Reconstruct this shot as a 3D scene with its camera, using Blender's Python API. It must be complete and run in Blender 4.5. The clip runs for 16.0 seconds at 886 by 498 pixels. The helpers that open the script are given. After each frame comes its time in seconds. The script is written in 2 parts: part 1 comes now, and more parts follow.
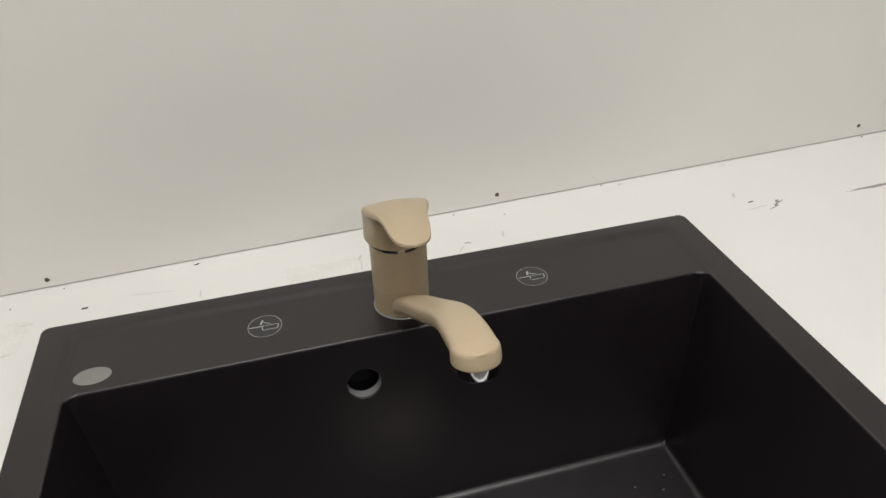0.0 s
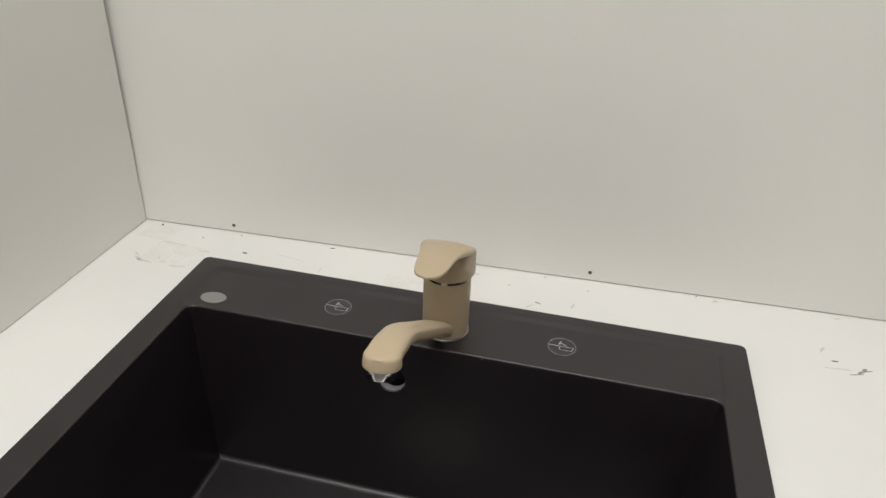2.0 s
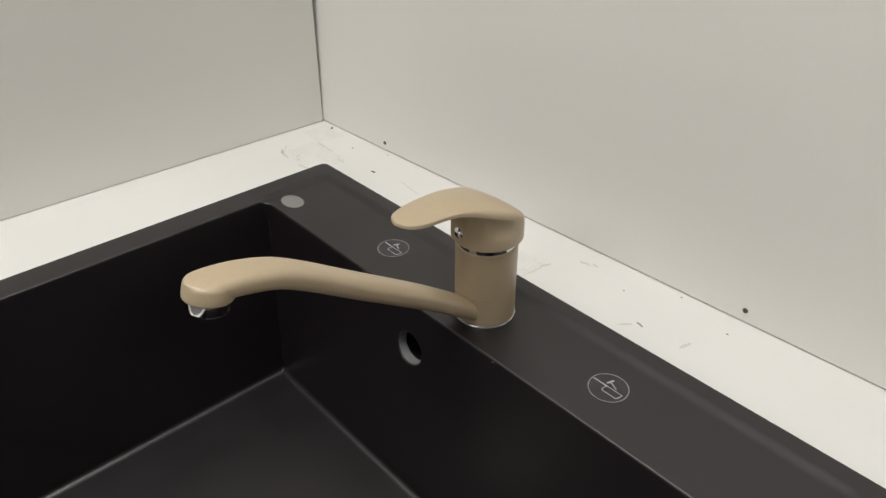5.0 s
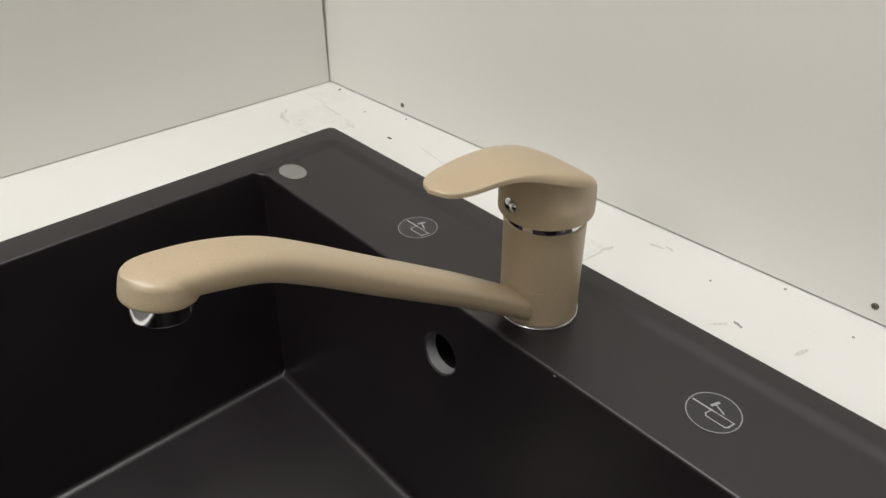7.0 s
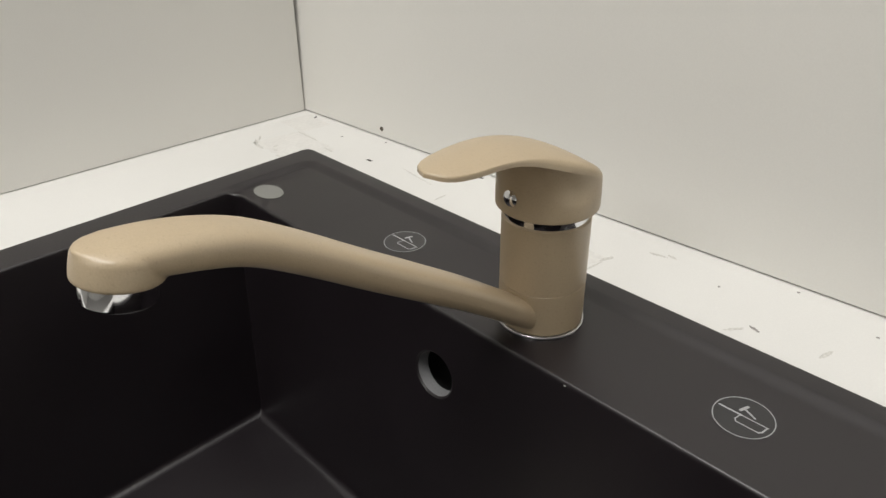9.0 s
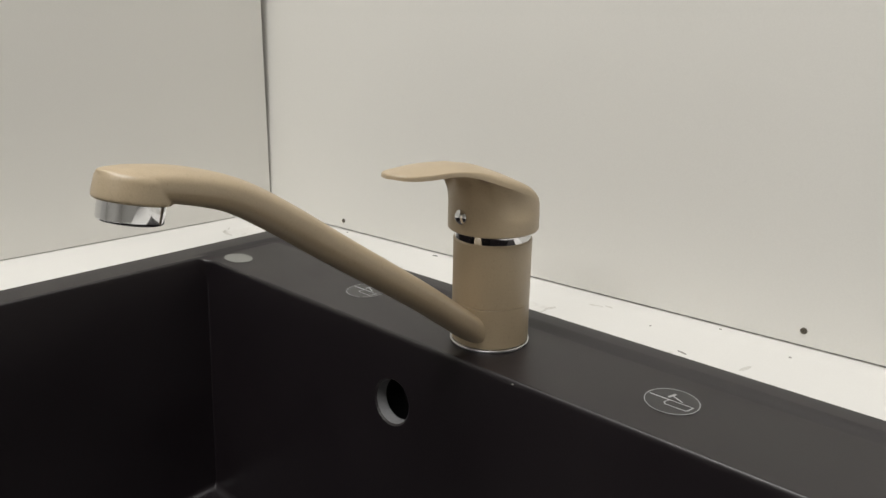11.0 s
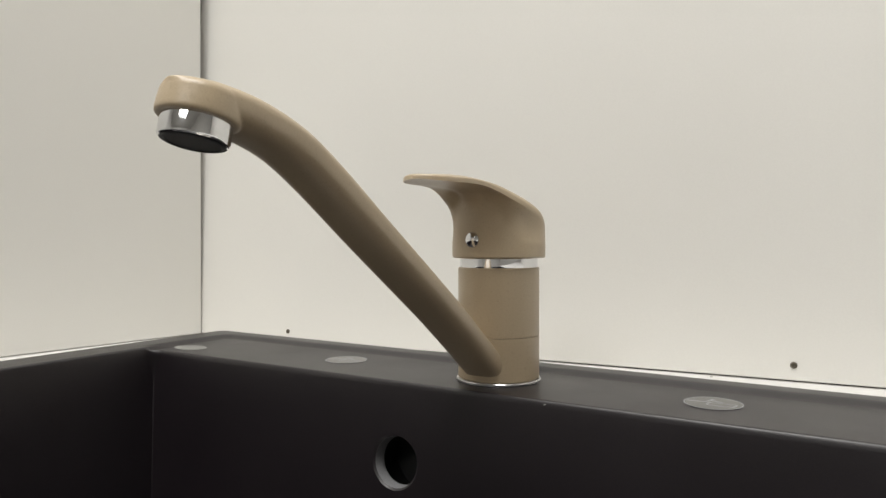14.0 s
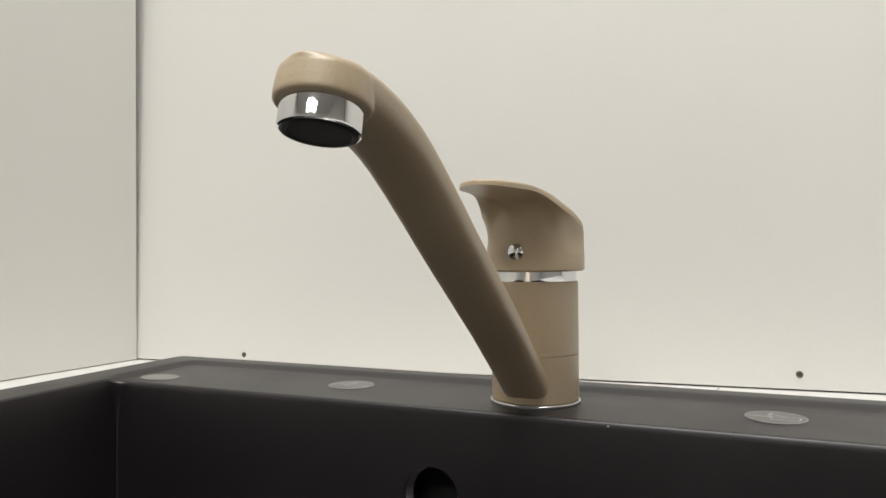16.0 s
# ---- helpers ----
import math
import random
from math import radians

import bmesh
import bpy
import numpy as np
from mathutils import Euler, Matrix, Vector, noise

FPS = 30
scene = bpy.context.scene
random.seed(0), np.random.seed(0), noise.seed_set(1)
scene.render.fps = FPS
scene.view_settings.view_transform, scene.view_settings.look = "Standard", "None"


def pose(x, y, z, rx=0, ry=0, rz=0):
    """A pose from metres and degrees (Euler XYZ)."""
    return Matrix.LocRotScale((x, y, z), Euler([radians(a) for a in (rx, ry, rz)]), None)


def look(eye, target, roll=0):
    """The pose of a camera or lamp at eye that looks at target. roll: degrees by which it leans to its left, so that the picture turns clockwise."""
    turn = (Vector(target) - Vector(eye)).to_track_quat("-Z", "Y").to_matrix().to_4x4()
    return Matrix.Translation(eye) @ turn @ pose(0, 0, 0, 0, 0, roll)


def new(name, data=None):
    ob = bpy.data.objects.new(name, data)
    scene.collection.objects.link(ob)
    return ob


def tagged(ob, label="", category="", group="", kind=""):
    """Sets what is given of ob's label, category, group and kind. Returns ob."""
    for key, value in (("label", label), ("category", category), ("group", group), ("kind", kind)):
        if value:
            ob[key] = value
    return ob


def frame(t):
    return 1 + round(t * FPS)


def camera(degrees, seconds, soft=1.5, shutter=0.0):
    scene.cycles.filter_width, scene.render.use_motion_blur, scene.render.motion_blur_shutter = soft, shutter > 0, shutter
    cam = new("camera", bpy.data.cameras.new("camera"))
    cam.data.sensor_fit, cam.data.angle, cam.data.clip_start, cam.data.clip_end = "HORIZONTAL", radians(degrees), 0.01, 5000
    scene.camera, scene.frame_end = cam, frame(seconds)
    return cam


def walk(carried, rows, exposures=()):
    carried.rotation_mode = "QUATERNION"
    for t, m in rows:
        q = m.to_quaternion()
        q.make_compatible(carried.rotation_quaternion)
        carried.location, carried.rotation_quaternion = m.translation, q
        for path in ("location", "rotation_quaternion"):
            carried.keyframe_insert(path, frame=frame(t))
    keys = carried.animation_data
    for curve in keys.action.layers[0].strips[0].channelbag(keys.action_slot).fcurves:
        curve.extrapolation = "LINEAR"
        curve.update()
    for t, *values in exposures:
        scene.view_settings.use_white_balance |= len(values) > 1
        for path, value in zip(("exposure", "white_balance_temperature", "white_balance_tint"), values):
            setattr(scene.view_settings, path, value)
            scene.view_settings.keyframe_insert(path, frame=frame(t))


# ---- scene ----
cam = camera(63.1, 16.0)
PATH = [
    (0, (-0.0851, -0.4847, 1.2763), (0.3250, 1.1363, 0.1789), -3.29),
    (0.5, (-0.0544, -0.4954, 1.2770), (0.2040, 1.1657, 0.1936), -1.75),
    (1, (-0.0166, -0.5132, 1.2777), (0.0718, 1.2066, 0.2606), -2.14),
    (1.5, (0.0477, -0.5543, 1.2926), (-0.1394, 1.1663, 0.2903), -2.17),
    (2, (0.1141, -0.5845, 1.3325), (-0.2372, 1.1184, 0.3442), 1.89),
    (2.5, (0.1790, -0.5677, 1.3339), (-0.4136, 1.0471, 0.3133), 3.91),
    (3, (0.2526, -0.4993, 1.3155), (-0.5874, 0.9794, 0.2629), 3.30),
    (3.5, (0.3021, -0.4447, 1.3031), (-0.7254, 0.9354, 0.2836), 2.19),
    (4, (0.3221, -0.4014, 1.2855), (-0.8406, 0.8551, 0.2514), 0.87),
    (6.5, (0.2390, -0.2836, 1.1838), (-1.0163, 0.8417, 0.1076), -0.15),
    (7, (0.2153, -0.2775, 1.1715), (-1.0192, 0.8520, 0.0758), -0.28),
    (7.5, (0.1986, -0.2623, 1.1603), (-1.0241, 0.8870, 0.0721), -0.46),
    (8, (0.1773, -0.2532, 1.1520), (-1.0283, 0.8963, 0.0452), -1.12),
    (8.5, (0.1709, -0.2589, 1.1400), (-1.0428, 0.9265, 0.0808), -0.62),
    (9, (0.1974, -0.2761, 1.1296), (-1.0433, 0.9634, 0.1682), -0.62),
    (11.5, (0.2471, -0.3435, 1.0552), (-0.9967, 1.1559, 0.6028), 0.49),
    (12, (0.2392, -0.3570, 1.0340), (-0.9626, 1.1981, 0.6637), -0.19),
    (12.5, (0.2286, -0.3614, 1.0135), (-0.8983, 1.2706, 0.7553), 0.61),
    (13, (0.2137, -0.3648, 1.0034), (-0.8951, 1.2911, 0.8349), -0.30),
    (13.5, (0.2015, -0.3677, 0.9872), (-0.8781, 1.3145, 0.9181), -0.26),
    (14, (0.1884, -0.3716, 0.9770), (-0.8578, 1.3329, 0.9869), -0.20),
    (14.5, (0.1667, -0.3749, 0.9749), (-0.8004, 1.3750, 1.0238), -0.25),
    (15, (0.1484, -0.3763, 0.9714), (-0.7536, 1.4081, 1.0185), -0.60),
    (15.5, (0.1299, -0.3754, 0.9699), (-0.7058, 1.4410, 1.0192), -0.53),
    (16, (0.1010, -0.3812, 0.9767), (-0.6545, 1.4700, 1.0260), -0.75),
]
EXPOSURES = [(0.0, -1.00), (4.0, -1.02), (6.5, -0.89), (9.0, -0.89), (12.0, -0.88), (13.0, -0.79), (14.5, -0.60), (16.0, -0.60)]
walk(cam, [(t, look(eye, target, roll)) for t, eye, target, roll in PATH], EXPOSURES)

# ---- light ----
world = bpy.data.worlds.new("world")
scene.world = world
world.use_nodes = True
world.node_tree.nodes["Background"].inputs[0].default_value = (0.9, 0.95, 1.0, 1)
world.node_tree.nodes["Background"].inputs[1].default_value = 0.02


def area_lamp(name, eye, target, sx, sy, watts, colour):
    data = bpy.data.lights.new(name, "AREA")
    data.shape, data.size, data.size_y = "RECTANGLE", sx, sy
    data.energy, data.color = watts, colour
    ob = new(name, data)
    ob.matrix_world = look(eye, target)
    return ob


area_lamp("ceiling_lamp_light", (-0.05, -0.62, 2.60), (-0.05, -0.62, 0.0), 1.2, 0.5, 50, (1.0, 0.985, 0.955))
area_lamp("ceiling_lamp_light", (0.30, -2.70, 2.60), (0.30, -2.70, 0.0), 1.2, 0.5, 40, (1.0, 0.985, 0.955))

# ---- materials ----


def material(name, colour, rough=0.5, metal=0.0, grain=0.06, grain_scale=900.0, stain=0.06, stain_scale=9.0,
             bump=0.0, bump_scale=600.0, rough_var=0.08, coat=0.0, specular=0.5, dark=None, dark_amount=0.0, dark_scale=300.0):
    """A surface with fine grain, wide faint stains, uneven gloss and fine relief."""
    m = bpy.data.materials.new(name)
    m.use_nodes = True
    nt = m.node_tree
    bsdf = nt.nodes["Principled BSDF"]
    bsdf.inputs["Metallic"].default_value = metal
    bsdf.inputs["Specular IOR Level"].default_value = specular
    bsdf.inputs["Coat Weight"].default_value = coat
    co = nt.nodes.new("ShaderNodeTexCoord").outputs["Object"]

    def noise_node(scale, detail=3.0):
        n = nt.nodes.new("ShaderNodeTexNoise")
        n.inputs["Scale"].default_value = scale
        n.inputs["Detail"].default_value = detail
        nt.links.new(co, n.inputs["Vector"])
        return n.outputs["Fac"]

    def ramp(value, lo, hi):
        r = nt.nodes.new("ShaderNodeMapRange")
        r.inputs["From Min"].default_value, r.inputs["From Max"].default_value = 0.25, 0.75
        r.inputs["To Min"].default_value, r.inputs["To Max"].default_value = lo, hi
        nt.links.new(value, r.inputs["Value"])
        return r.outputs["Result"]

    fine, wide = noise_node(grain_scale), noise_node(stain_scale, 5.0)
    mul = nt.nodes.new("ShaderNodeMath")
    mul.operation = "MULTIPLY"
    nt.links.new(ramp(fine, 1 - grain, 1 + grain), mul.inputs[0])
    nt.links.new(ramp(wide, 1 - stain, 1 + stain), mul.inputs[1])
    mix = nt.nodes.new("ShaderNodeVectorMath")
    mix.operation = "SCALE"
    mix.inputs[0].default_value = colour
    nt.links.new(mul.outputs[0], mix.inputs["Scale"])
    out = mix.outputs["Vector"]
    if dark is not None:
        spots = nt.nodes.new("ShaderNodeMapRange")
        spots.inputs["From Min"].default_value, spots.inputs["From Max"].default_value = 0.60, 0.72
        spots.inputs["To Min"].default_value, spots.inputs["To Max"].default_value = 0.0, dark_amount
        nt.links.new(noise_node(dark_scale, 2.0), spots.inputs["Value"])
        blend = nt.nodes.new("ShaderNodeMix")
        blend.data_type = "RGBA"
        nt.links.new(spots.outputs["Result"], blend.inputs["Factor"])
        nt.links.new(out, blend.inputs["A"])
        blend.inputs["B"].default_value = (*dark, 1)
        out = blend.outputs["Result"]
    nt.links.new(out, bsdf.inputs["Base Color"])
    nt.links.new(ramp(wide, max(0.02, rough - rough_var), min(1, rough + rough_var)), bsdf.inputs["Roughness"])
    if bump:
        b = nt.nodes.new("ShaderNodeBump")
        b.inputs["Strength"].default_value, b.inputs["Distance"].default_value = bump, 0.0004
        nt.links.new(noise_node(bump_scale, 4.0), b.inputs["Height"])
        nt.links.new(b.outputs["Normal"], bsdf.inputs["Normal"])
    return m


M_LAMINATE = material("white_laminate", (0.80, 0.79, 0.765), 0.42, stain=0.03, stain_scale=6, grain=0.02, bump=0.08, bump_scale=500)
M_PANEL = material("white_wall_panel", (0.77, 0.755, 0.715), 0.5, stain=0.02, stain_scale=3, grain=0.015, bump=0.10, bump_scale=420)
# dark tone of the hidden backing, puts shade into the panel gaps
M_GAP_SHADE = material("gap_shade_backing", (0.10, 0.085, 0.07), 0.85, grain=0.3)
M_GRANITE = material("black_granite_composite", (0.0098, 0.0067, 0.0088), 0.40, grain=0.35, grain_scale=1500, stain=0.12, stain_scale=14,
                     bump=0.12, bump_scale=1400, rough_var=0.05, specular=0.75)
M_CUT = material("grey_cut_composite", (0.20, 0.20, 0.205), 0.6, grain=0.15)
# near-black that stands for the shade inside the overflow hole
M_CAVITY = material("hole_shade_black", (0.012, 0.012, 0.012), 0.6)
M_PRINT = material("light_grey_print", (0.34, 0.345, 0.35), 0.6, grain=0.1)
M_FILM = material("dark_grey_film", (0.0160, 0.0155, 0.0180), 0.13, grain=0.2, specular=0.85)
M_STICKER = material("grey_sticker", (0.22, 0.22, 0.205), 0.55, grain=0.05)
M_BEIGE = material("beige_speckled_enamel", (0.480, 0.378, 0.250), 0.38, grain=0.05, grain_scale=1600, stain=0.03, stain_scale=25,
                   bump=0.12, bump_scale=1500, rough_var=0.05, specular=0.8, dark=(0.30, 0.22, 0.14), dark_amount=0.22, dark_scale=700)
M_CHROME = material("chrome", (0.74, 0.74, 0.75), 0.07, 1.0, grain=0.02, stain=0.02, rough_var=0.015)
M_SATIN = material("satin_chrome", (0.66, 0.66, 0.67), 0.28, 1.0, grain=0.02, stain=0.02, rough_var=0.04)
M_STEEL = material("brushed_steel", (0.36, 0.34, 0.31), 0.35, 1.0, grain=0.06, rough_var=0.06)
M_RUBBER = material("dark_aerator_plastic", (0.015, 0.015, 0.017), 0.45)
M_SCREW = material("dull_screw", (0.115, 0.100, 0.075), 0.5, 0.3, grain=0.3, grain_scale=1500)
M_DIRT = material("dark_crumb", (0.05, 0.045, 0.04), 0.9, grain=0.3)
M_SMUDGE = material("pale_grey_smudge", (0.655, 0.64, 0.605), 0.7, grain=0.2, grain_scale=500)
M_RESIDUE = material("tape_residue", (0.772, 0.756, 0.728), 0.6, grain=0.05, grain_scale=300, stain=0.05, stain_scale=60)
M_SCUFF = material("dark_grey_scuff", (0.32, 0.30, 0.285), 0.8, grain=0.4, grain_scale=700)
M_FLOOR = material("grey_floor", (0.32, 0.31, 0.30), 0.6, grain=0.1, grain_scale=60)
M_ROOM = material("room_paint", (0.70, 0.69, 0.66), 0.8, grain=0.03)

# ---- helpers of this place ----


def part(name, bm, mat, parent=None, label="", smooth=True):
    bm.normal_update()
    bmesh.ops.recalc_face_normals(bm, faces=bm.faces)
    me = bpy.data.meshes.new(name)
    for f in bm.faces:
        f.smooth = smooth
    if smooth:
        for e in bm.edges:
            e.smooth = len(e.link_faces) == 2 and e.calc_face_angle(0) < radians(32)
    bm.to_mesh(me)
    bm.free()
    me.materials.append(mat)
    ob = new(name, me)
    if smooth:
        w = ob.modifiers.new("even_normals", "WEIGHTED_NORMAL")
        w.keep_sharp, w.weight = True, 60
    if parent is not None:
        ob.parent = parent
    if label:
        ob["label"] = label
    return ob


def holder(name, at, label, category, group="", kind="", turn=0.0):
    ob = new(name)
    ob.empty_display_size = 0.02
    ob.matrix_world = pose(*at, 0, 0, turn)
    return tagged(ob, label, category, group, kind)


def box(bm, x0, y0, z0, x1, y1, z1, bevel=0.0):
    made = bmesh.ops.create_cube(bm, size=1, matrix=Matrix.LocRotScale(((x0 + x1) / 2, (y0 + y1) / 2, (z0 + z1) / 2), None, (x1 - x0, y1 - y0, z1 - z0)))
    if bevel:
        es = list({e for v in made["verts"] for e in v.link_edges})
        bmesh.ops.bevel(bm, geom=es, offset=bevel, segments=2, affect="EDGES", profile=0.5)
    return bm


def loft(bm, rings, close_first=False, close_last=False):
    """Rings of equally many points become a skin."""
    rows = [[bm.verts.new(p) for p in ring] for ring in rings]
    n = len(rows[0])
    for a, b in zip(rows, rows[1:]):
        for i in range(n):
            bm.faces.new((a[i], a[(i + 1) % n], b[(i + 1) % n], b[i]))
    if close_first:
        bm.faces.new(rows[0][::-1])
    if close_last:
        bm.faces.new(rows[-1])
    return rows


def circle(r, z, n=64, cx=0.0, cy=0.0):
    return [(cx + r * math.cos(2 * math.pi * i / n), cy + r * math.sin(2 * math.pi * i / n), z) for i in range(n)]


def turned(profile, n=64, first=True, last=True):
    """A lathe body from (radius, height) pairs."""
    bm = bmesh.new()
    loft(bm, [circle(r, z, n) for r, z in profile], first, last)
    return bm


def rounded_rect(x0, y0, x1, y1, r, z, seg=8):
    pts = []
    for cx, cy, a0 in ((x1 - r, y1 - r, 0), (x0 + r, y1 - r, 90), (x0 + r, y0 + r, 180), (x1 - r, y0 + r, 270)):
        for i in range(seg + 1):
            a = radians(a0 + 90 * i / seg)
            pts.append((cx + r * math.cos(a), cy + r * math.sin(a), z))
    return pts


def smoothstep(a, b, x):
    t = min(1, max(0, (x - a) / (b - a)))
    return t * t * (3 - 2 * t)


def spline(keys, x):
    """A smooth curve through (x, y) pairs."""
    if x <= keys[0][0]:
        return keys[0][1]
    for i in range(len(keys) - 1):
        (x0, y0), (x1, y1) = keys[i], keys[i + 1]
        if x <= x1:
            def slope(j):
                if 0 < j < len(keys) - 1:
                    return (keys[j + 1][1] - keys[j - 1][1]) / (keys[j + 1][0] - keys[j - 1][0])
                j = min(j, len(keys) - 2)
                return (keys[j + 1][1] - keys[j][1]) / (keys[j + 1][0] - keys[j][0])
            h, t = x1 - x0, (x - x0) / (x1 - x0)
            return ((2 * t**3 - 3 * t**2 + 1) * y0 + (t**3 - 2 * t**2 + t) * h * slope(i)
                    + (3 * t**2 - 2 * t**3) * y1 + (t**3 - t**2) * h * slope(i + 1))
    return keys[-1][1]


# ---- structure ----
COUNTER = 0.892
WALL_X, WALL_Y = -0.430, 0.147
GAP = 0.0011
LEAN = 0.034  # the back panel leans away, so that the corner joint opens upwards

bm = bmesh.new()
box(bm, WALL_X - 0.0155, WALL_Y, COUNTER + GAP, 2.40, WALL_Y + 0.016, 2.30, 0.0006)
for v in bm.verts:
    v.co.y += LEAN * (v.co.z - COUNTER)
tagged(part("wall_back_panel", bm, M_PANEL), "white laminated board panel screwed up behind the worktop", "wall", kind="structure")
bm = bmesh.new()
box(bm, WALL_X - 0.016, -0.62, COUNTER + 0.0006, WALL_X, WALL_Y - 0.0012, 2.30, 0.0006)
tagged(part("wall_left_panel", bm, M_PANEL), "white laminated board panel closing the worktop's end", "wall", kind="structure")
# unseen backing walls, coloured dark so the open joints read as shade
bm = bmesh.new()
box(bm, -0.60, WALL_Y + 0.075, 0.0, 3.0, WALL_Y + 0.12, 2.70)
tagged(part("wall_back", bm, M_GAP_SHADE), "unseen backing wall, coloured dark for the shade in the panel joints", "wall", kind="structure")
bm = bmesh.new()
box(bm, -0.60, -0.62, 0.0, WALL_X - 0.018, WALL_Y + 0.075, 2.70)
tagged(part("wall_left", bm, M_GAP_SHADE), "unseen backing wall, coloured dark for the shade behind the side panel", "wall", kind="structure")
for name, dims in (("wall_right", (3.0, -4.5, 0, 3.1, WALL_Y + 0.12, 2.7)), ("wall_front", (-1.6, -4.6, 0, 3.1, -4.5, 2.7)),
                   ("wall_side", (-1.7, -4.6, 0, -1.6, -0.62, 2.7)), ("wall_return", (-1.7, -0.62, 0, -0.60, -0.52, 2.7))):
    bm = bmesh.new()
    box(bm, *dims)
    tagged(part(name, bm, M_ROOM), "plain pale painted wall of the room", "wall", kind="structure")
bm = bmesh.new()
box(bm, -1.7, -4.6, -0.1, 3.1, WALL_Y + 0.12, 0.0)
tagged(part("floor", bm, M_FLOOR), "plain grey floor of the room", "floor", kind="structure")
bm = bmesh.new()
box(bm, -1.7, -4.6, 2.70, 3.1, WALL_Y + 0.12, 2.8)
tagged(part("ceiling", bm, M_ROOM), "plain pale ceiling of the room", "ceiling", kind="structure")

# worktop with its cut-out for the sink
bm = bmesh.new()
x0, x1, y0, y1 = WALL_X - 0.014, 2.40, -0.53, WALL_Y + 0.014
hole = (-0.272, -0.452, 0.272, 0.033)
outer = lambda z, d=0.0: rounded_rect(x0 + d, y0 + d, x1 - d, y1 - d, 0.002, z)
inner = lambda z: rounded_rect(*hole, 0.008, z)
loft(bm, [inner(COUNTER), outer(COUNTER, 0.0015), outer(COUNTER - 0.0015), outer(COUNTER - 0.028), inner(COUNTER - 0.028), inner(COUNTER)])
bmesh.ops.remove_doubles(bm, verts=bm.verts, dist=1e-5)
tagged(part("worktop", bm, M_LAMINATE), "white laminate worktop with smudges and crumbs", "worktop")
# carcass below
cabinet = holder("base_cabinet", (WALL_X, -0.50, 0.0), "plain white board cabinet carrying the worktop", "cabinet")
for name, dims in (("side_panel", (0.0, 0.0, 0.0, 0.018, 0.647, 0.864)), ("side_panel", (0.83, 0.0, 0.0, 0.848, 0.647, 0.864)),
                   ("side_panel", (2.79, 0.0, 0.0, 2.808, 0.647, 0.864)), ("front_panel", (0.0, -0.018, 0.0, 2.808, 0.0, 0.864))):
    bm = bmesh.new()
    box(bm, *dims, 0.0005)
    part(name, bm, M_PANEL, cabinet)

# ---- sink ----
# the loose sink sits slightly askew in its cut-out
SINK = pose(0.0, 0.0, 0.9045) @ pose(0, 0, 0, 1.0, 0.8, -0.8)
sink = holder("kitchen_sink", (0, 0, 0), "black granite composite sink let into the white worktop", "sink")
sink.matrix_world = SINK
DECK, RIM = 0.0, 0.0024
HALF, BACK, FRONT = 0.2940, 0.0500, -0.4740
OVER = (-0.0450, -0.0445, 0.0143)


SIDE = (-0.030, -0.036, -0.042, -0.052)
ACROSS = (0.090, 0.055, 0.025, -0.025, -0.065, -0.095)


def lifted(x, y, z):
    """Beside and before the bowl the rim runs on at full height to its edge."""
    k = max(smoothstep(0.2560, 0.2635, abs(x)) * smoothstep(-0.0395, -0.0470, y), smoothstep(-0.08, -0.40, y))
    return (x, y, z + RIM * k)


def ring(x, yb, yf, r, z, lift=False, bowl=False):
    """A rounded rectangle with extra points along its back and its two sides."""
    ps, n = rounded_rect(-x, yf, x, yb, r, z), 9
    ys = [yb - r - 0.002 - 0.003 * i for i in range(4)] if bowl else SIDE
    ps = ps[:n] + [(c, yb, z) for c in ACROSS] + ps[n:2 * n] + [(-x, y, z) for y in ys] + ps[2 * n:] + [(x, y, z) for y in ys[::-1]]
    return [lifted(*p) for p in ps] if lift else ps


bm = bmesh.new()
skin = [
    ring(HALF, BACK, FRONT, 0.0070, -0.02),
    ring(HALF, BACK, FRONT, 0.0070, RIM - 0.0022),
    ring(HALF - 0.0006, BACK - 0.0006, FRONT + 0.0006, 0.0066, RIM - 0.0008),
    ring(HALF - 0.0020, BACK - 0.0020, FRONT + 0.0020, 0.0060, RIM),
]
# a soft step down to the sunk tap deck


def step_point(x, y, drop):
    return (x, y, drop + (RIM - drop) * smoothstep(-0.0340, -0.0460, y))


for k in range(9):
    f = k / 8
    drop = RIM * (1 - smoothstep(0, 1, f))
    skin.append([step_point(x, y, drop) for x, y, z in ring(0.2732 - 0.0074 * f, 0.0372 - 0.0102 * f, -0.4560 + 0.0070 * f, 0.012 - 0.003 * f, 0.0)])
skin += [
    ring(0.2655, -0.0364, -0.4480, 0.0118, DECK, True, True),
    ring(0.2649, -0.0374, -0.4470, 0.0112, DECK - 0.0002, True, True),
    ring(0.2643, -0.0380, -0.4463, 0.0107, DECK - 0.0007, True, True),
    ring(0.2638, -0.0385, -0.4456, 0.0103, DECK - 0.0016, True, True),
    ring(0.2634, -0.0389, -0.4451, 0.0090, DECK - 0.0036, False, True),
    ring(0.26255, -0.03977, -0.44445, 0.0036, -0.0120, False, True),
    ring(0.26134, -0.04101, -0.44354, 0.0010, -0.0240, False, True),
    ring(0.2448, -0.0580, -0.4310, 0.0006, -0.1882, False, True),
    ring(0.2438, -0.0592, -0.4300, 0.0006, -0.1908, False, True),
    ring(0.2420, -0.0612, -0.4280, 0.0006, -0.1926, False, True),
    ring(0.2395, -0.0637, -0.4255, 0.0005, -0.1933, False, True),
    ring(0.2370, -0.0662, -0.4230, 0.0005, -0.1935, False, True),
]
rows = loft(bm, skin, close_last=True)
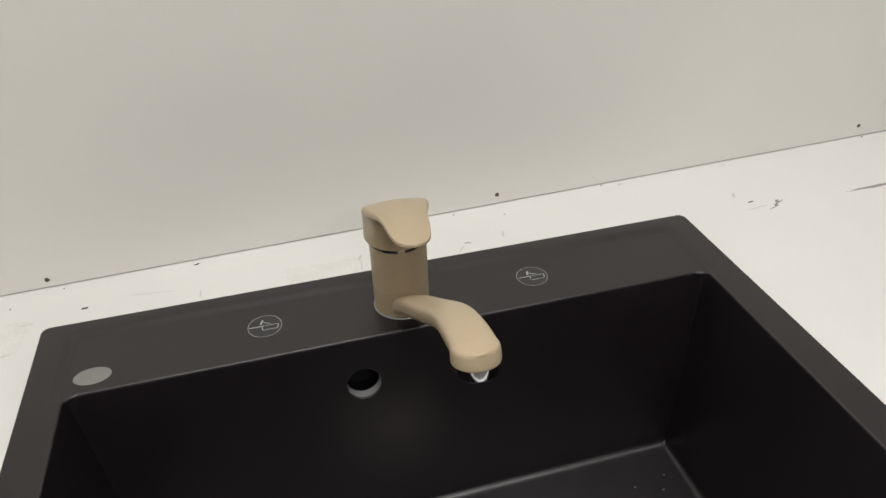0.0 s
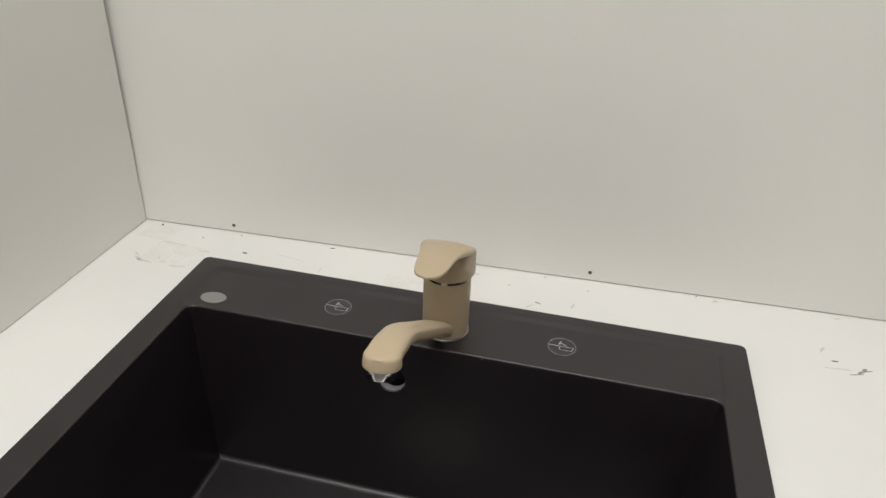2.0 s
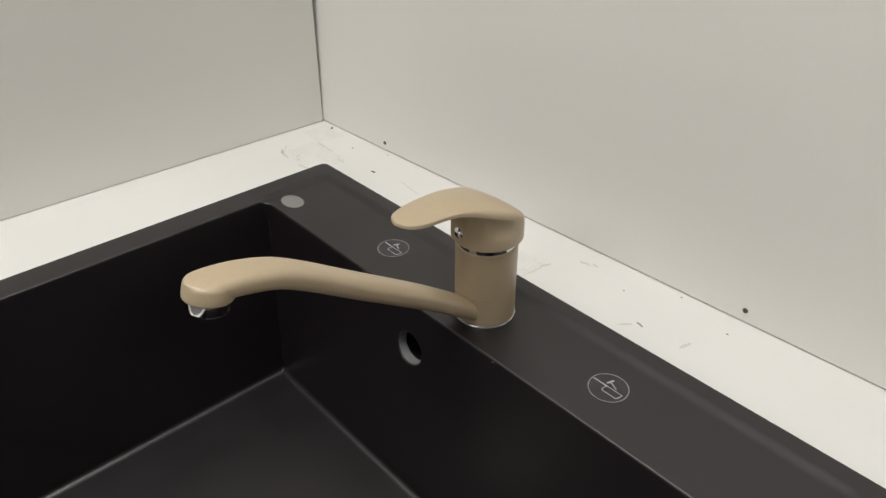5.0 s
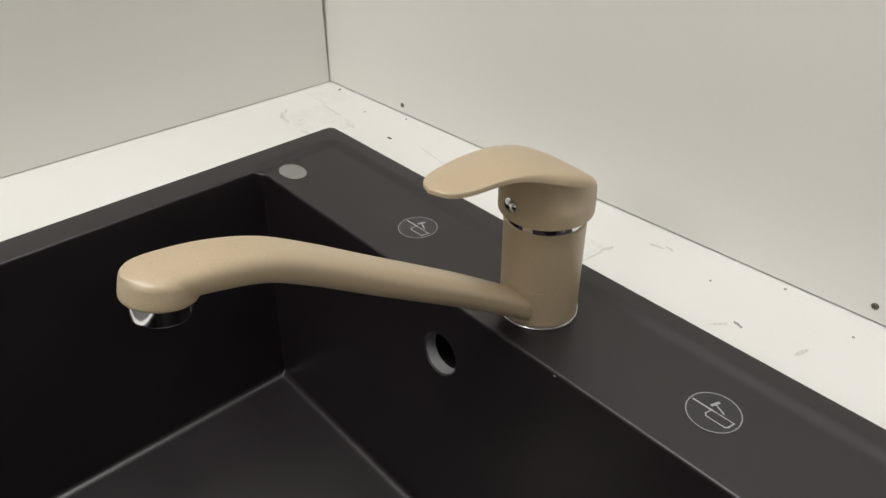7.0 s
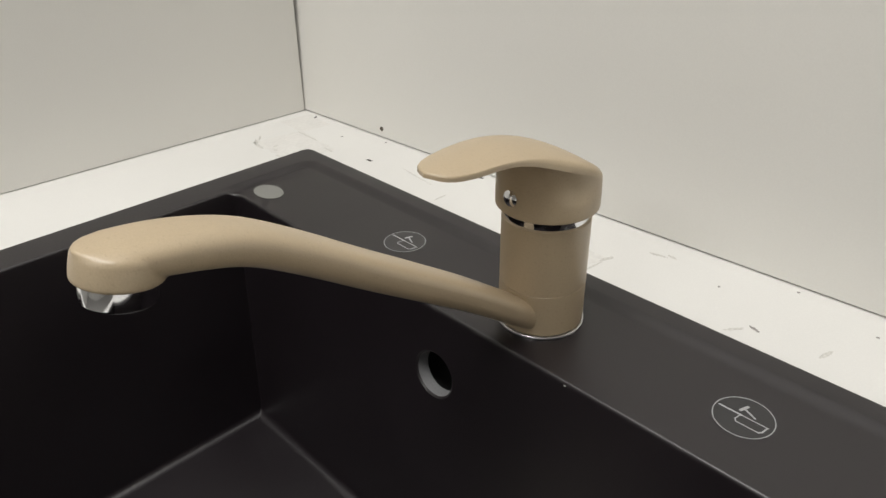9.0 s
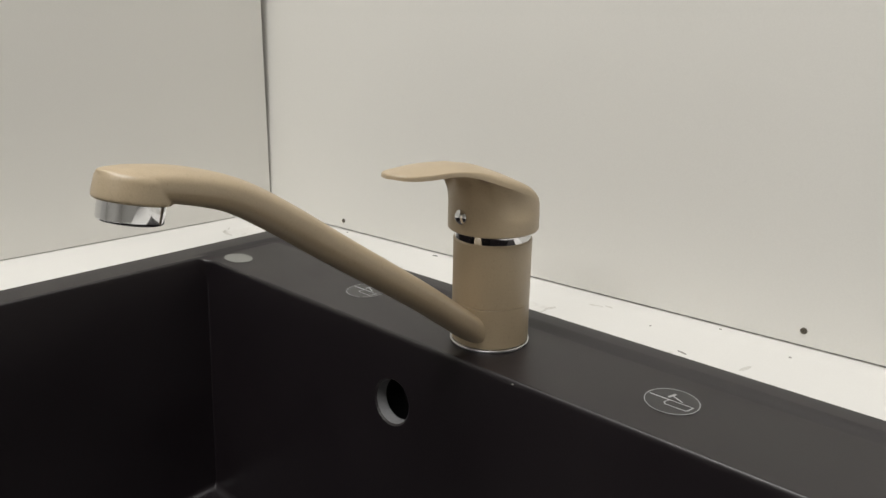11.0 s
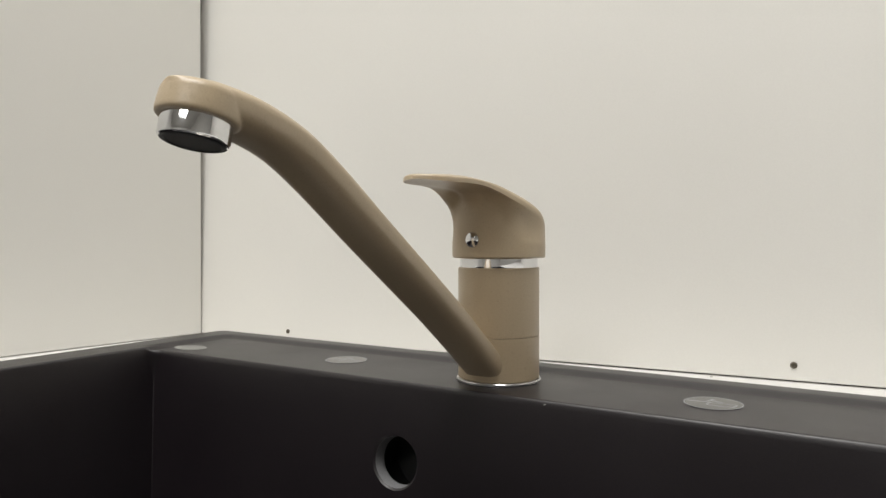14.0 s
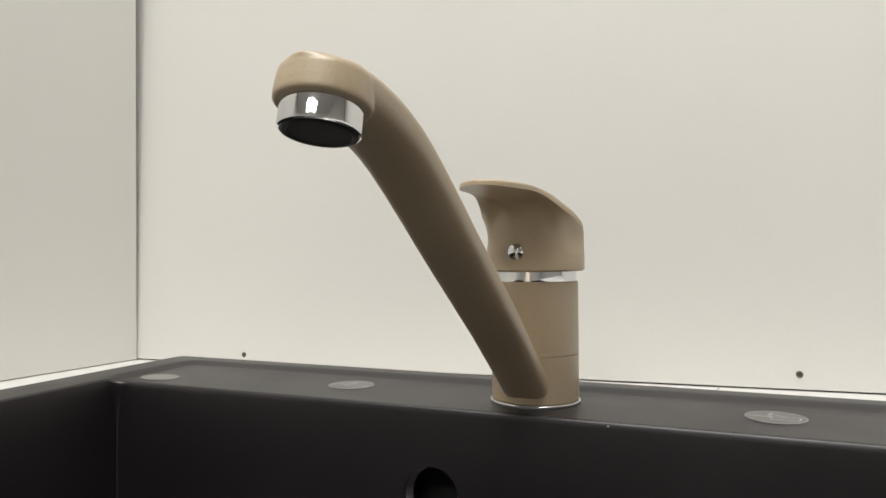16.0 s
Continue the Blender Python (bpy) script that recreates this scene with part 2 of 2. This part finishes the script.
# the skirt ends on the worktop
for v in rows[0]:
    v.co.z += (COUNTER + 0.0002 - (SINK @ v.co).z)
# the overflow hole through the back wall of the bowl
seg = 12
upper, lower = rows[19], rows[20]
quad = [upper[seg], upper[seg + 1], lower[seg + 1], lower[seg]]
face = next(f for f in quad[0].link_faces if set(f.verts) == set(quad))
bm.faces.remove(face)
a, b = upper[seg].co.copy(), lower[seg].co.copy()
way_up = Vector((0, a.y - b.y, a.z - b.z)).normalized()


def wall_y(z):
    return b.y + (a.y - b.y) * (z - b.z) / (a.z - b.z)


centre = Vector((OVER[0], wall_y(OVER[1]), OVER[1]))
inward = Vector((0, way_up.z, -way_up.y))


def over_ring(r, depth, n=40):
    return [centre + r * math.cos(2 * math.pi * i / n) * Vector((1, 0, 0)) + r * math.sin(2 * math.pi * i / n) * way_up + depth * inward for i in range(n)]


lip = [bm.verts.new(p) for p in over_ring(OVER[2] + 0.0012, 0)]
edges = [bm.edges.new((lip[i], lip[(i + 1) % 40])) for i in range(40)]
for i in range(4):
    edges.append(bm.edges.get((quad[i], quad[(i + 1) % 4])))
bmesh.ops.triangle_fill(bm, use_beauty=True, use_dissolve=False, edges=edges)
lip2 = [bm.verts.new(p) for p in over_ring(OVER[2], 0.0010)]
for i in range(40):
    bm.faces.new((lip[i], lip[(i + 1) % 40], lip2[(i + 1) % 40], lip2[i]))
basin = part("basin", bm, M_GRANITE, sink)
bm = bmesh.new()
loft(bm, [over_ring(OVER[2], 0.0010), over_ring(OVER[2] - 0.0006, 0.0085)])
part("overflow_hole", bm, M_CUT, sink, "pale grey cut edge of the round overflow hole")
# closed black shell, added so the hole looks unlit inside
bm = bmesh.new()
loft(bm, [over_ring(OVER[2] - 0.0006, 0.0085), over_ring(0.020, 0.0090), over_ring(0.020, 0.030)], close_last=True)
part("overflow_shade", bm, M_CAVITY, sink, "added black shell standing for the shade behind the hole")


# steel strainer in the middle of the bowl's floor
drain = holder("sink_drain", (0, 0, 0), "round stainless steel strainer in the black bowl's floor", "drain")
drain.matrix_world = SINK @ pose(-0.010, -0.195, -0.1935)
part("flange", turned([(0.0565, 0.0), (0.0560, 0.0012), (0.0530, 0.0020), (0.0440, 0.0016), (0.0415, 0.0004)], 64, False, False), M_STEEL, drain)
part("basket", turned([(0.0412, 0.0004), (0.0390, 0.0022), (0.0340, 0.0030), (0.0120, 0.0026), (0.0100, 0.0036), (0.0080, 0.0130), (0.0050, 0.0145), (0.0005, 0.0148)], 64, True, True), M_STEEL, drain)


def flat_bar(bm, p, q, w, z0=0.0, z1=0.00025):
    p, q = Vector((*p, 0)), Vector((*q, 0))
    d = (q - p).normalized() * w / 2
    n = Vector((-d.y, d.x, 0))
    ps = [p - d + n, p - d - n, q + d - n, q + d + n]
    loft(bm, [[(v.x, v.y, z0) for v in ps], [(v.x, v.y, z1) for v in ps]], False, True)


def printed_mark(x, y):
    """A ring round a small drawing of a sink in a worktop with a hammer above."""
    r = 0.0139
    bm = bmesh.new()
    loft(bm, [circle(r, 0, 56), circle(r, 0.00008, 56), circle(r - 0.00052, 0.00008, 56), circle(r - 0.00052, 0, 56)])
    # the worktop's line, the sink hanging from it and a hammer above
    flat_bar(bm, (-0.86 * r, 0.04 * r), (-0.10 * r, 0.04 * r), 0.0010, 0.0, 0.00008)
    for p, q, w, z in (((-0.10, 0.04), (0.80, 0.04), 0.0006, 0.00009), ((-0.12, 0.02), (-0.18, -0.24), 0.0006, 0.00010), ((-0.18, -0.24), (-0.10, -0.36), 0.0006, 0.00009),
                       ((-0.10, -0.36), (0.66, -0.36), 0.0006, 0.00010), ((0.66, -0.36), (0.74, -0.26), 0.0008, 0.00009), ((0.74, -0.26), (0.78, 0.02), 0.0008, 0.00010),
                       ((-0.12, 0.38), (0.30, 0.18), 0.0009, 0.00009), ((-0.22, 0.26), (-0.12, 0.54), 0.0015, 0.00011)):
        flat_bar(bm, (p[0] * r, p[1] * r), (q[0] * r, q[1] * r), w, 0.0, z)
    ob = part("printed_mark", bm, M_PRINT, sink, "pale grey printed ring with a sink and a hammer", smooth=False)
    ob.matrix_local = pose(x, y, DECK + 0.00025)
    bm = bmesh.new()
    loft(bm, [circle(r, 0, 56), circle(r, 0.00015, 56)], False, True)
    part("mark_film", bm, M_FILM, ob, "faint dark grey round film", smooth=False).matrix_local = pose(0, 0, -0.0001)


printed_mark(-0.116, 0.0)
printed_mark(0.1163, -0.0010)
bm = bmesh.new()
loft(bm, [[(1.28 * x, 0.88 * y, z) for x, y, z in circle(r, z, 48)] for r, z in ((0.0109, 0), (0.0109, 0.0002), (0.0106, 0.0003))], False, True)
ob = part("round_sticker", bm, M_STICKER, sink, "plain grey round sticker")
ob.matrix_local = pose(-0.2465, -0.0205, DECK + 0.0001)

# ---- faucet ----
faucet = holder("kitchen_faucet", (0, 0, 0), "beige speckled single-lever kitchen faucet with chrome aerator", "faucet")
faucet.matrix_world = SINK @ pose(-0.0012, -0.0022, 0, 0, 0, 0.8)
part("base_ring", turned([(0.0238, 0.0), (0.0241, 0.0004), (0.0241, 0.0011), (0.0237, 0.0016), (0.0227, 0.0017)]), M_SATIN, faucet, "thin chrome base ring")
R_BODY = 0.0231
part("lower_body", turned([(R_BODY - 0.0008, 0.0016), (R_BODY, 0.0023), (R_BODY, 0.0258), (R_BODY - 0.0002, 0.02595)]), M_BEIGE, faucet)
part("upper_body", turned([(R_BODY - 0.0002, 0.02615), (R_BODY, 0.0263), (R_BODY, 0.0636), (R_BODY - 0.0007, 0.0643)]), M_BEIGE, faucet)
part("collar", turned([(0.0218, 0.0635), (0.0222, 0.0645), (0.0222, 0.0695), (0.0218, 0.0705)]), M_CHROME, faucet, "chrome collar under the lever")

# spout: a bent tube that swells into a flat round head
SPOUT_TURN = -0.65
LINE = [(-0.01, -0.0100), (0.02, 0.0123), (0.06, 0.0419), (0.09, 0.0625), (0.12, 0.0828), (0.15, 0.1035), (0.17, 0.1154), (0.19, 0.1222), (0.21, 0.1261), (0.23, 0.1283)]
WIDE = [(0.0, 0.0122), (0.03, 0.0122), (0.10, 0.0123), (0.16, 0.0121), (0.175, 0.0122), (0.19, 0.0127), (0.2094, 0.0128)]
TALL = [(0.0, 0.0076), (0.03, 0.0074), (0.10, 0.0074), (0.16, 0.0072), (0.19, 0.0070), (0.20, 0.0066), (0.2094, 0.0060)]
SQUARE = 2.8


def lobe(c, n=SQUARE):
    return math.copysign(abs(c) ** (2 / n), c)


bm = bmesh.new()
rings = []
END, END_R, RISE = 0.2094, 0.0110, 0.07


def spout_ring(u, z, slope, w, h):
    k = 1 / math.hypot(1, slope)
    loop = []
    for j in range(40):
        a = 2 * math.pi * j / 40
        c, s = lobe(math.cos(a)), lobe(math.sin(a))
        loop.append((w * c, -(u - s * h * slope * k), z + s * h * k))
    return loop


for i in range(49):
    u = 0.006 + (END - 0.006) * i / 48
    e = 0.001
    slope = (spline(LINE, u + e) - spline(LINE, u - e)) / (2 * e)
    rings.append(spout_ring(u, spline(LINE, u), slope, spline(WIDE, u), spline(TALL, u)))
# the flat top of the tube runs on to the round front of the head
for deg in (12, 24, 36, 48, 60, 70, 79, 86):
    a = radians(deg)
    u = END + END_R * math.sin(a)
    h = 0.0058 - 0.0010 * (1 - math.cos(a))
    rings.append(spout_ring(u, spline(LINE, END) + 0.0058 - h + RISE * (u - END) - 0.0003 * math.sin(a) ** 4, RISE, max(0.0006, 0.0126 * math.cos(a)), h))
loft(bm, rings, True, True)
HEAD = pose(0, -0.2094, 0.1193, -13, 0, 0)
HEAD_R = 0.0137
rings = [circle(r, z, 56) for r, z in ((HEAD_R - 0.0008, -0.0002), (HEAD_R - 0.0001, 0.0003), (HEAD_R, 0.0014), (HEAD_R - 0.0001, 0.0040), (HEAD_R - 0.0005, 0.0080),
                                       (HEAD_R - 0.0010, 0.0092), (HEAD_R - 0.0018, 0.0100), (HEAD_R - 0.0030, 0.0104), (HEAD_R - 0.0080, 0.0105))]
loft(bm, [[HEAD @ Vector(p) for p in loop] for loop in rings], True, True)
spout = part("spout", bm, M_BEIGE, faucet)
spout.matrix_local = pose(0, 0, 0, 0, 0, SPOUT_TURN)
# tube and head are one casting with soft transitions
fuse = spout.modifiers.new("fuse", "REMESH")
fuse.mode, fuse.voxel_size, fuse.use_smooth_shade = "VOXEL", 0.00045, True
soft = spout.modifiers.new("soft", "SMOOTH")
soft.factor, soft.iterations = 0.5, 8
bm = turned([(0.0108, 0.0010), (0.0113, 0.0002), (0.0116, -0.0003), (0.0116, -0.0064), (0.0113, -0.0071), (0.0108, -0.0074), (0.0103, -0.0072)], 48, True, False)
aerator = part("aerator", bm, M_CHROME, spout, "polished chrome aerator ring")
aerator.matrix_local = HEAD
bm = turned([(0.0105, -0.0060), (0.0104, -0.0073), (0.0100, -0.0077), (0.0092, -0.0078), (0.0088, -0.0075), (0.0030, -0.0075)], 40)
grille = part("aerator_insert", bm, M_RUBBER, spout, "dark plastic aerator insert")
grille.matrix_local = HEAD

# lever: a round cap that flows into a flat tongue
TOP = [(-0.0270, 0.0806), (-0.0180, 0.0884), (-0.0080, 0.0955), (0.002, 0.1016), (0.015, 0.1072), (0.030, 0.1113), (0.050, 0.1130), (0.065, 0.1126), (0.085, 0.1114)]
CAP_R, TIP = 0.0265, 0.0828
HALF_W = [(0.0, 0.0262), (0.012, 0.0247), (0.025, 0.0212), (0.040, 0.0176), (0.055, 0.0156), (0.064, 0.0146), (0.071, 0.0130), (0.0770, 0.0102), (0.0806, 0.0060), (TIP, 0.0)]


def outline(a):
    """The plan radius of the lever at an angle from its pointing direction."""
    c, s = math.cos(a), abs(math.sin(a))
    if c <= 0:
        return CAP_R - 0.0003
    lo, hi = 0.015, 0.09
    for _ in range(40):
        m = (lo + hi) / 2
        u, v = m * c, m * s
        if u < TIP and v <= spline(HALF_W, u):
            lo = m
        else:
            hi = m
    return lo


def lever_top(u, v):
    return spline(TOP, u) - (4.0 + 6.5 * smoothstep(-0.01, 0.03, u)) * v * v


N = 96
angles = [2 * math.pi * i / N for i in range(N)]
# more points towards the tip
angles = [a - 0.55 * math.sin(a) for a in angles]
R = [outline(a) for a in angles]
bm = bmesh.new()


def lever_ring(make):
    loop = []
    for a, r in zip(angles, R):
        rr, z = make(a, r)
        loop.append((rr * math.sin(a), -rr * math.cos(a), z))
    return loop


def edge_z(a, r, f=1.0):
    return lever_top(r * f * math.cos(a), r * f * math.sin(a))


def side(s):
    def make(a, r):
        reach = min(1.0, max(0.0, (r - CAP_R) / 0.02))
        thick = 0.0046 - 0.0022 * reach
        zb = edge_z(a, r) - thick
        z0 = 0.0770 + 0.0140 * smoothstep(0.0, 0.6, reach)
        rr = CAP_R + (r - CAP_R) * s ** (1 + 2.2 * reach)
        # the flanks under the tongue are scooped in a little
        rr -= 0.0022 * math.sin(math.pi * s) * smoothstep(0.2, 0.9, math.sin(a) ** 2) * smoothstep(-0.35, 0.5, math.cos(a))
        return rr, z0 + (zb - z0) * (1 - (1 - s) ** (1 + 1.3 * reach))
    return make


rings = [lever_ring(lambda a, r: (CAP_R - 0.0008, 0.0696)), lever_ring(lambda a, r: (CAP_R, 0.0704)), lever_ring(side(0.0))]
rings += [lever_ring(side(s)) for s in (0.12, 0.25, 0.38, 0.5, 0.62, 0.74, 0.86, 0.95, 1.0)]


def rim(inset, drop):
    """The rounded upper edge, wide at the cap and narrow at the tongue."""
    def make(a, r):
        k = 1.0 - 0.62 * min(1.0, max(0.0, (r - CAP_R) / 0.02))
        d = inset * k
        return r - d, edge_z(a, r, 1 - d / r) - drop * k
    return make


rings += [lever_ring(rim(i, d)) for i, d in ((0.0002, 0.0026), (0.0007, 0.0015), (0.0016, 0.0006), (0.0028, 0.0001))]
for f in (0.84, 0.7, 0.5, 0.3, 0.1):
    rings.append(lever_ring(lambda a, r, f=f: (r * f, edge_z(a, r, f))))
loft(bm, rings, True, True)
LEVER_TURN = -2.3
lever = part("lever_handle", bm, M_BEIGE, faucet)
lever.matrix_local = pose(0, 0, 0, 0, 0, LEVER_TURN)
bm = turned([(0.0043, -0.0012), (0.0044, 0.0004), (0.0041, 0.0010), (0.0033, 0.0018), (0.0022, 0.0024), (0.0011, 0.0027), (0.0003, 0.0028)], 32, True, True)
pin = part("screw_cap", bm, M_CHROME, lever, "small domed chrome cap of the set screw")
pin.matrix_local = pose(-0.0016, -CAP_R + 0.0004, 0.0798, 90, 0, -3)

# ---- small things ----


def screw(x, z, r=0.0022):
    ob = part("screw", turned([(r, 0), (r, 0.0004), (r * 0.8, 0.0009), (r * 0.45, 0.0008), (r * 0.35, 0.0002)], 20), M_SCREW)
    ob.matrix_world = pose(x, WALL_Y + LEAN * (z - COUNTER), z, 90, 0, 0)
    return tagged(ob, "small dull dark screw head sunk in the white panel", "screw", "screws along the panel")


screw(-0.307, 0.901)
screw(0.137, 0.903)
screw(0.590, 0.906)


def blot(rng, a, b, n=11, rag=0.25):
    pts = []
    for i in range(n):
        t = 2 * math.pi * i / n
        k = 1 + rng.uniform(-rag, rag)
        pts.append((a * k * math.cos(t), b * k * math.sin(t)))
    return pts


def crumb(x, y, a, b, turn, h=0.0006):
    base = blot(random.Random(int(abs(x) * 10000 + abs(y) * 777)), a, b, 9)
    bm = bmesh.new()
    loft(bm, [[(p, q, 0) for p, q in base], [(p * 0.9, q * 0.9, h * 0.6) for p, q in base], [(p * 0.4, q * 0.4, h) for p, q in base]], True, True)
    faint = a < 0.00125
    ob = part("crumb", bm, M_SCUFF if faint else M_DIRT)
    ob.matrix_world = pose(x, y, COUNTER, 0, 0, turn)
    return tagged(ob, "tiny faint grey speck lying on the white worktop" if faint else "tiny dark crumb lying on the white worktop", "debris", "crumbs on the worktop")


for x, y, a, b, turn in ((-0.271, 0.101, 0.0030, 0.0013, 5), (-0.403, 0.140, 0.0013, 0.0024, 30), (-0.294, 0.1405, 0.0010, 0.0009, 0), (-0.337, 0.1225, 0.0010, 0.0013, 0),
                         (-0.173, 0.1395, 0.0032, 0.0010, 12), (0.049, 0.114, 0.0008, 0.0008, 0), (0.087, 0.141, 0.0009, 0.0008, 0), (0.137, 0.124, 0.0010, 0.0008, 0),
                         (0.257, 0.1445, 0.0012, 0.0010, 0), (0.596, 0.1445, 0.0015, 0.0008, 20), (0.383, 0.058, 0.0034, 0.0008, 3)):
    crumb(x, y, a, b, turn)


def smear(x, y, a, b, turn, mat, label):
    base = blot(random.Random(int(abs(x) * 9000 + abs(y) * 555)), a, b, 15, 0.3)
    bm = bmesh.new()
    loft(bm, [[(p, q, 0) for p, q in base], [(p * 0.97, q * 0.97, 0.00012) for p, q in base]], False, True)
    ob = part("smudge", bm, mat, smooth=False)
    ob.matrix_world = pose(x, y, COUNTER + 0.00005, 0, 0, turn)
    return tagged(ob, label, "stain", "smudges on the worktop")


PALE = "pale grey smudge rubbed into the white worktop"
for x, y, a, b, turn in ((-0.362, 0.1005, 0.016, 0.0012, -5), (-0.386, 0.058, 0.0020, 0.006, 60), (-0.376, 0.054, 0.010, 0.0018, -10), (-0.362, 0.064, 0.0016, 0.0030, 15), (-0.392, 0.066, 0.0060, 0.0010, -40), (-0.353, 0.058, 0.0022, 0.0016, 0), (-0.333, 0.052, 0.010, 0.0014, 8), (-0.318, 0.092, 0.008, 0.0010, -5),
                         (-0.021, 0.096, 0.0016, 0.0050, -20), (-0.022, 0.081, 0.0008, 0.010, -5), (0.001, 0.124, 0.006, 0.0012, 10), (0.010, 0.1275, 0.004, 0.0012, -15),
                         (0.076, 0.077, 0.0012, 0.006, -40), (0.122, 0.088, 0.0014, 0.006, -12), (0.277, 0.140, 0.004, 0.0020, 10), (0.375, 0.076, 0.0014, 0.006, -25),
                         (0.384, 0.046, 0.011, 0.0008, 4), (0.404, 0.139, 0.004, 0.0010, 10), (-0.170, 0.088, 0.0007, 0.007, 0), (-0.215, 0.105, 0.022, 0.0005, -10)):
    smear(x, y, a, b, turn, M_SMUDGE, PALE)
for x, y, a, b, turn in ((0.084, 0.085, 0.0042, 0.0011, -15), (0.404, 0.045, 0.0045, 0.0016, 25), (0.411, 0.0485, 0.0060, 0.0007, 25), (0.520, 0.0415, 0.028, 0.0021, -1), (0.4085, 0.0500, 0.0036, 0.0019, 40), (0.398, 0.0405, 0.0070, 0.0006, 18)):
    smear(x, y, a, b, turn, M_SCUFF, "dark grey scuff mark on the white worktop")


def residue(x, y, w, d, turn):
    rng = random.Random(11)
    n = 14
    ring_pts = []
    for (ax, ay), (bx, by) in (((-1, -1), (1, -1)), ((1, -1), (1, 1)), ((1, 1), (-1, 1)), ((-1, 1), (-1, -1))):
        for k in range(n):
            f = k / n
            ring_pts.append(((ax + (bx - ax) * f + rng.uniform(-0.05, 0.05)) * w, (ay + (by - ay) * f + rng.uniform(-0.06, 0.06)) * d))
    bm = bmesh.new()
    loft(bm, [[(p, q, 0) for p, q in ring_pts], [(p * 0.98, q * 0.98, 0.00008) for p, q in ring_pts]], False, True)
    ob = part("tape_residue", bm, M_RESIDUE, smooth=False)
    ob.matrix_world = pose(x, y, COUNTER + 0.00002, 0, 0, turn)
    return tagged(ob, "faint rectangle of tape residue on the white worktop", "stain", "tape residues on the worktop")


residue(-0.350, 0.077, 0.033, 0.024, -6)
residue(-0.396, 0.122, 0.021, 0.017, -4)
residue(-0.058, 0.086, 0.034, 0.013, -2)


def chip(m):
    base = blot(random.Random(5), 0.0008, 0.0010, 8)
    bm = bmesh.new()
    loft(bm, [[(p, q, 0) for p, q in base], [(p * 0.5, q * 0.5, 0.0005) for p, q in base]], True, True)
    ob = part("white_crumb", bm, M_STICKER)
    ob.matrix_world = m
    return tagged(ob, "tiny pale grey crumb lying in the black sink", "debris", "white crumbs in the sink")


chip(SINK @ pose(0.0440, -0.0383, -0.0022))
for x, y in ((0.190, -0.100), (0.214, -0.110), (0.223, -0.095), (-0.05, -0.20)):
    chip(SINK @ pose(x, y, -0.1935))
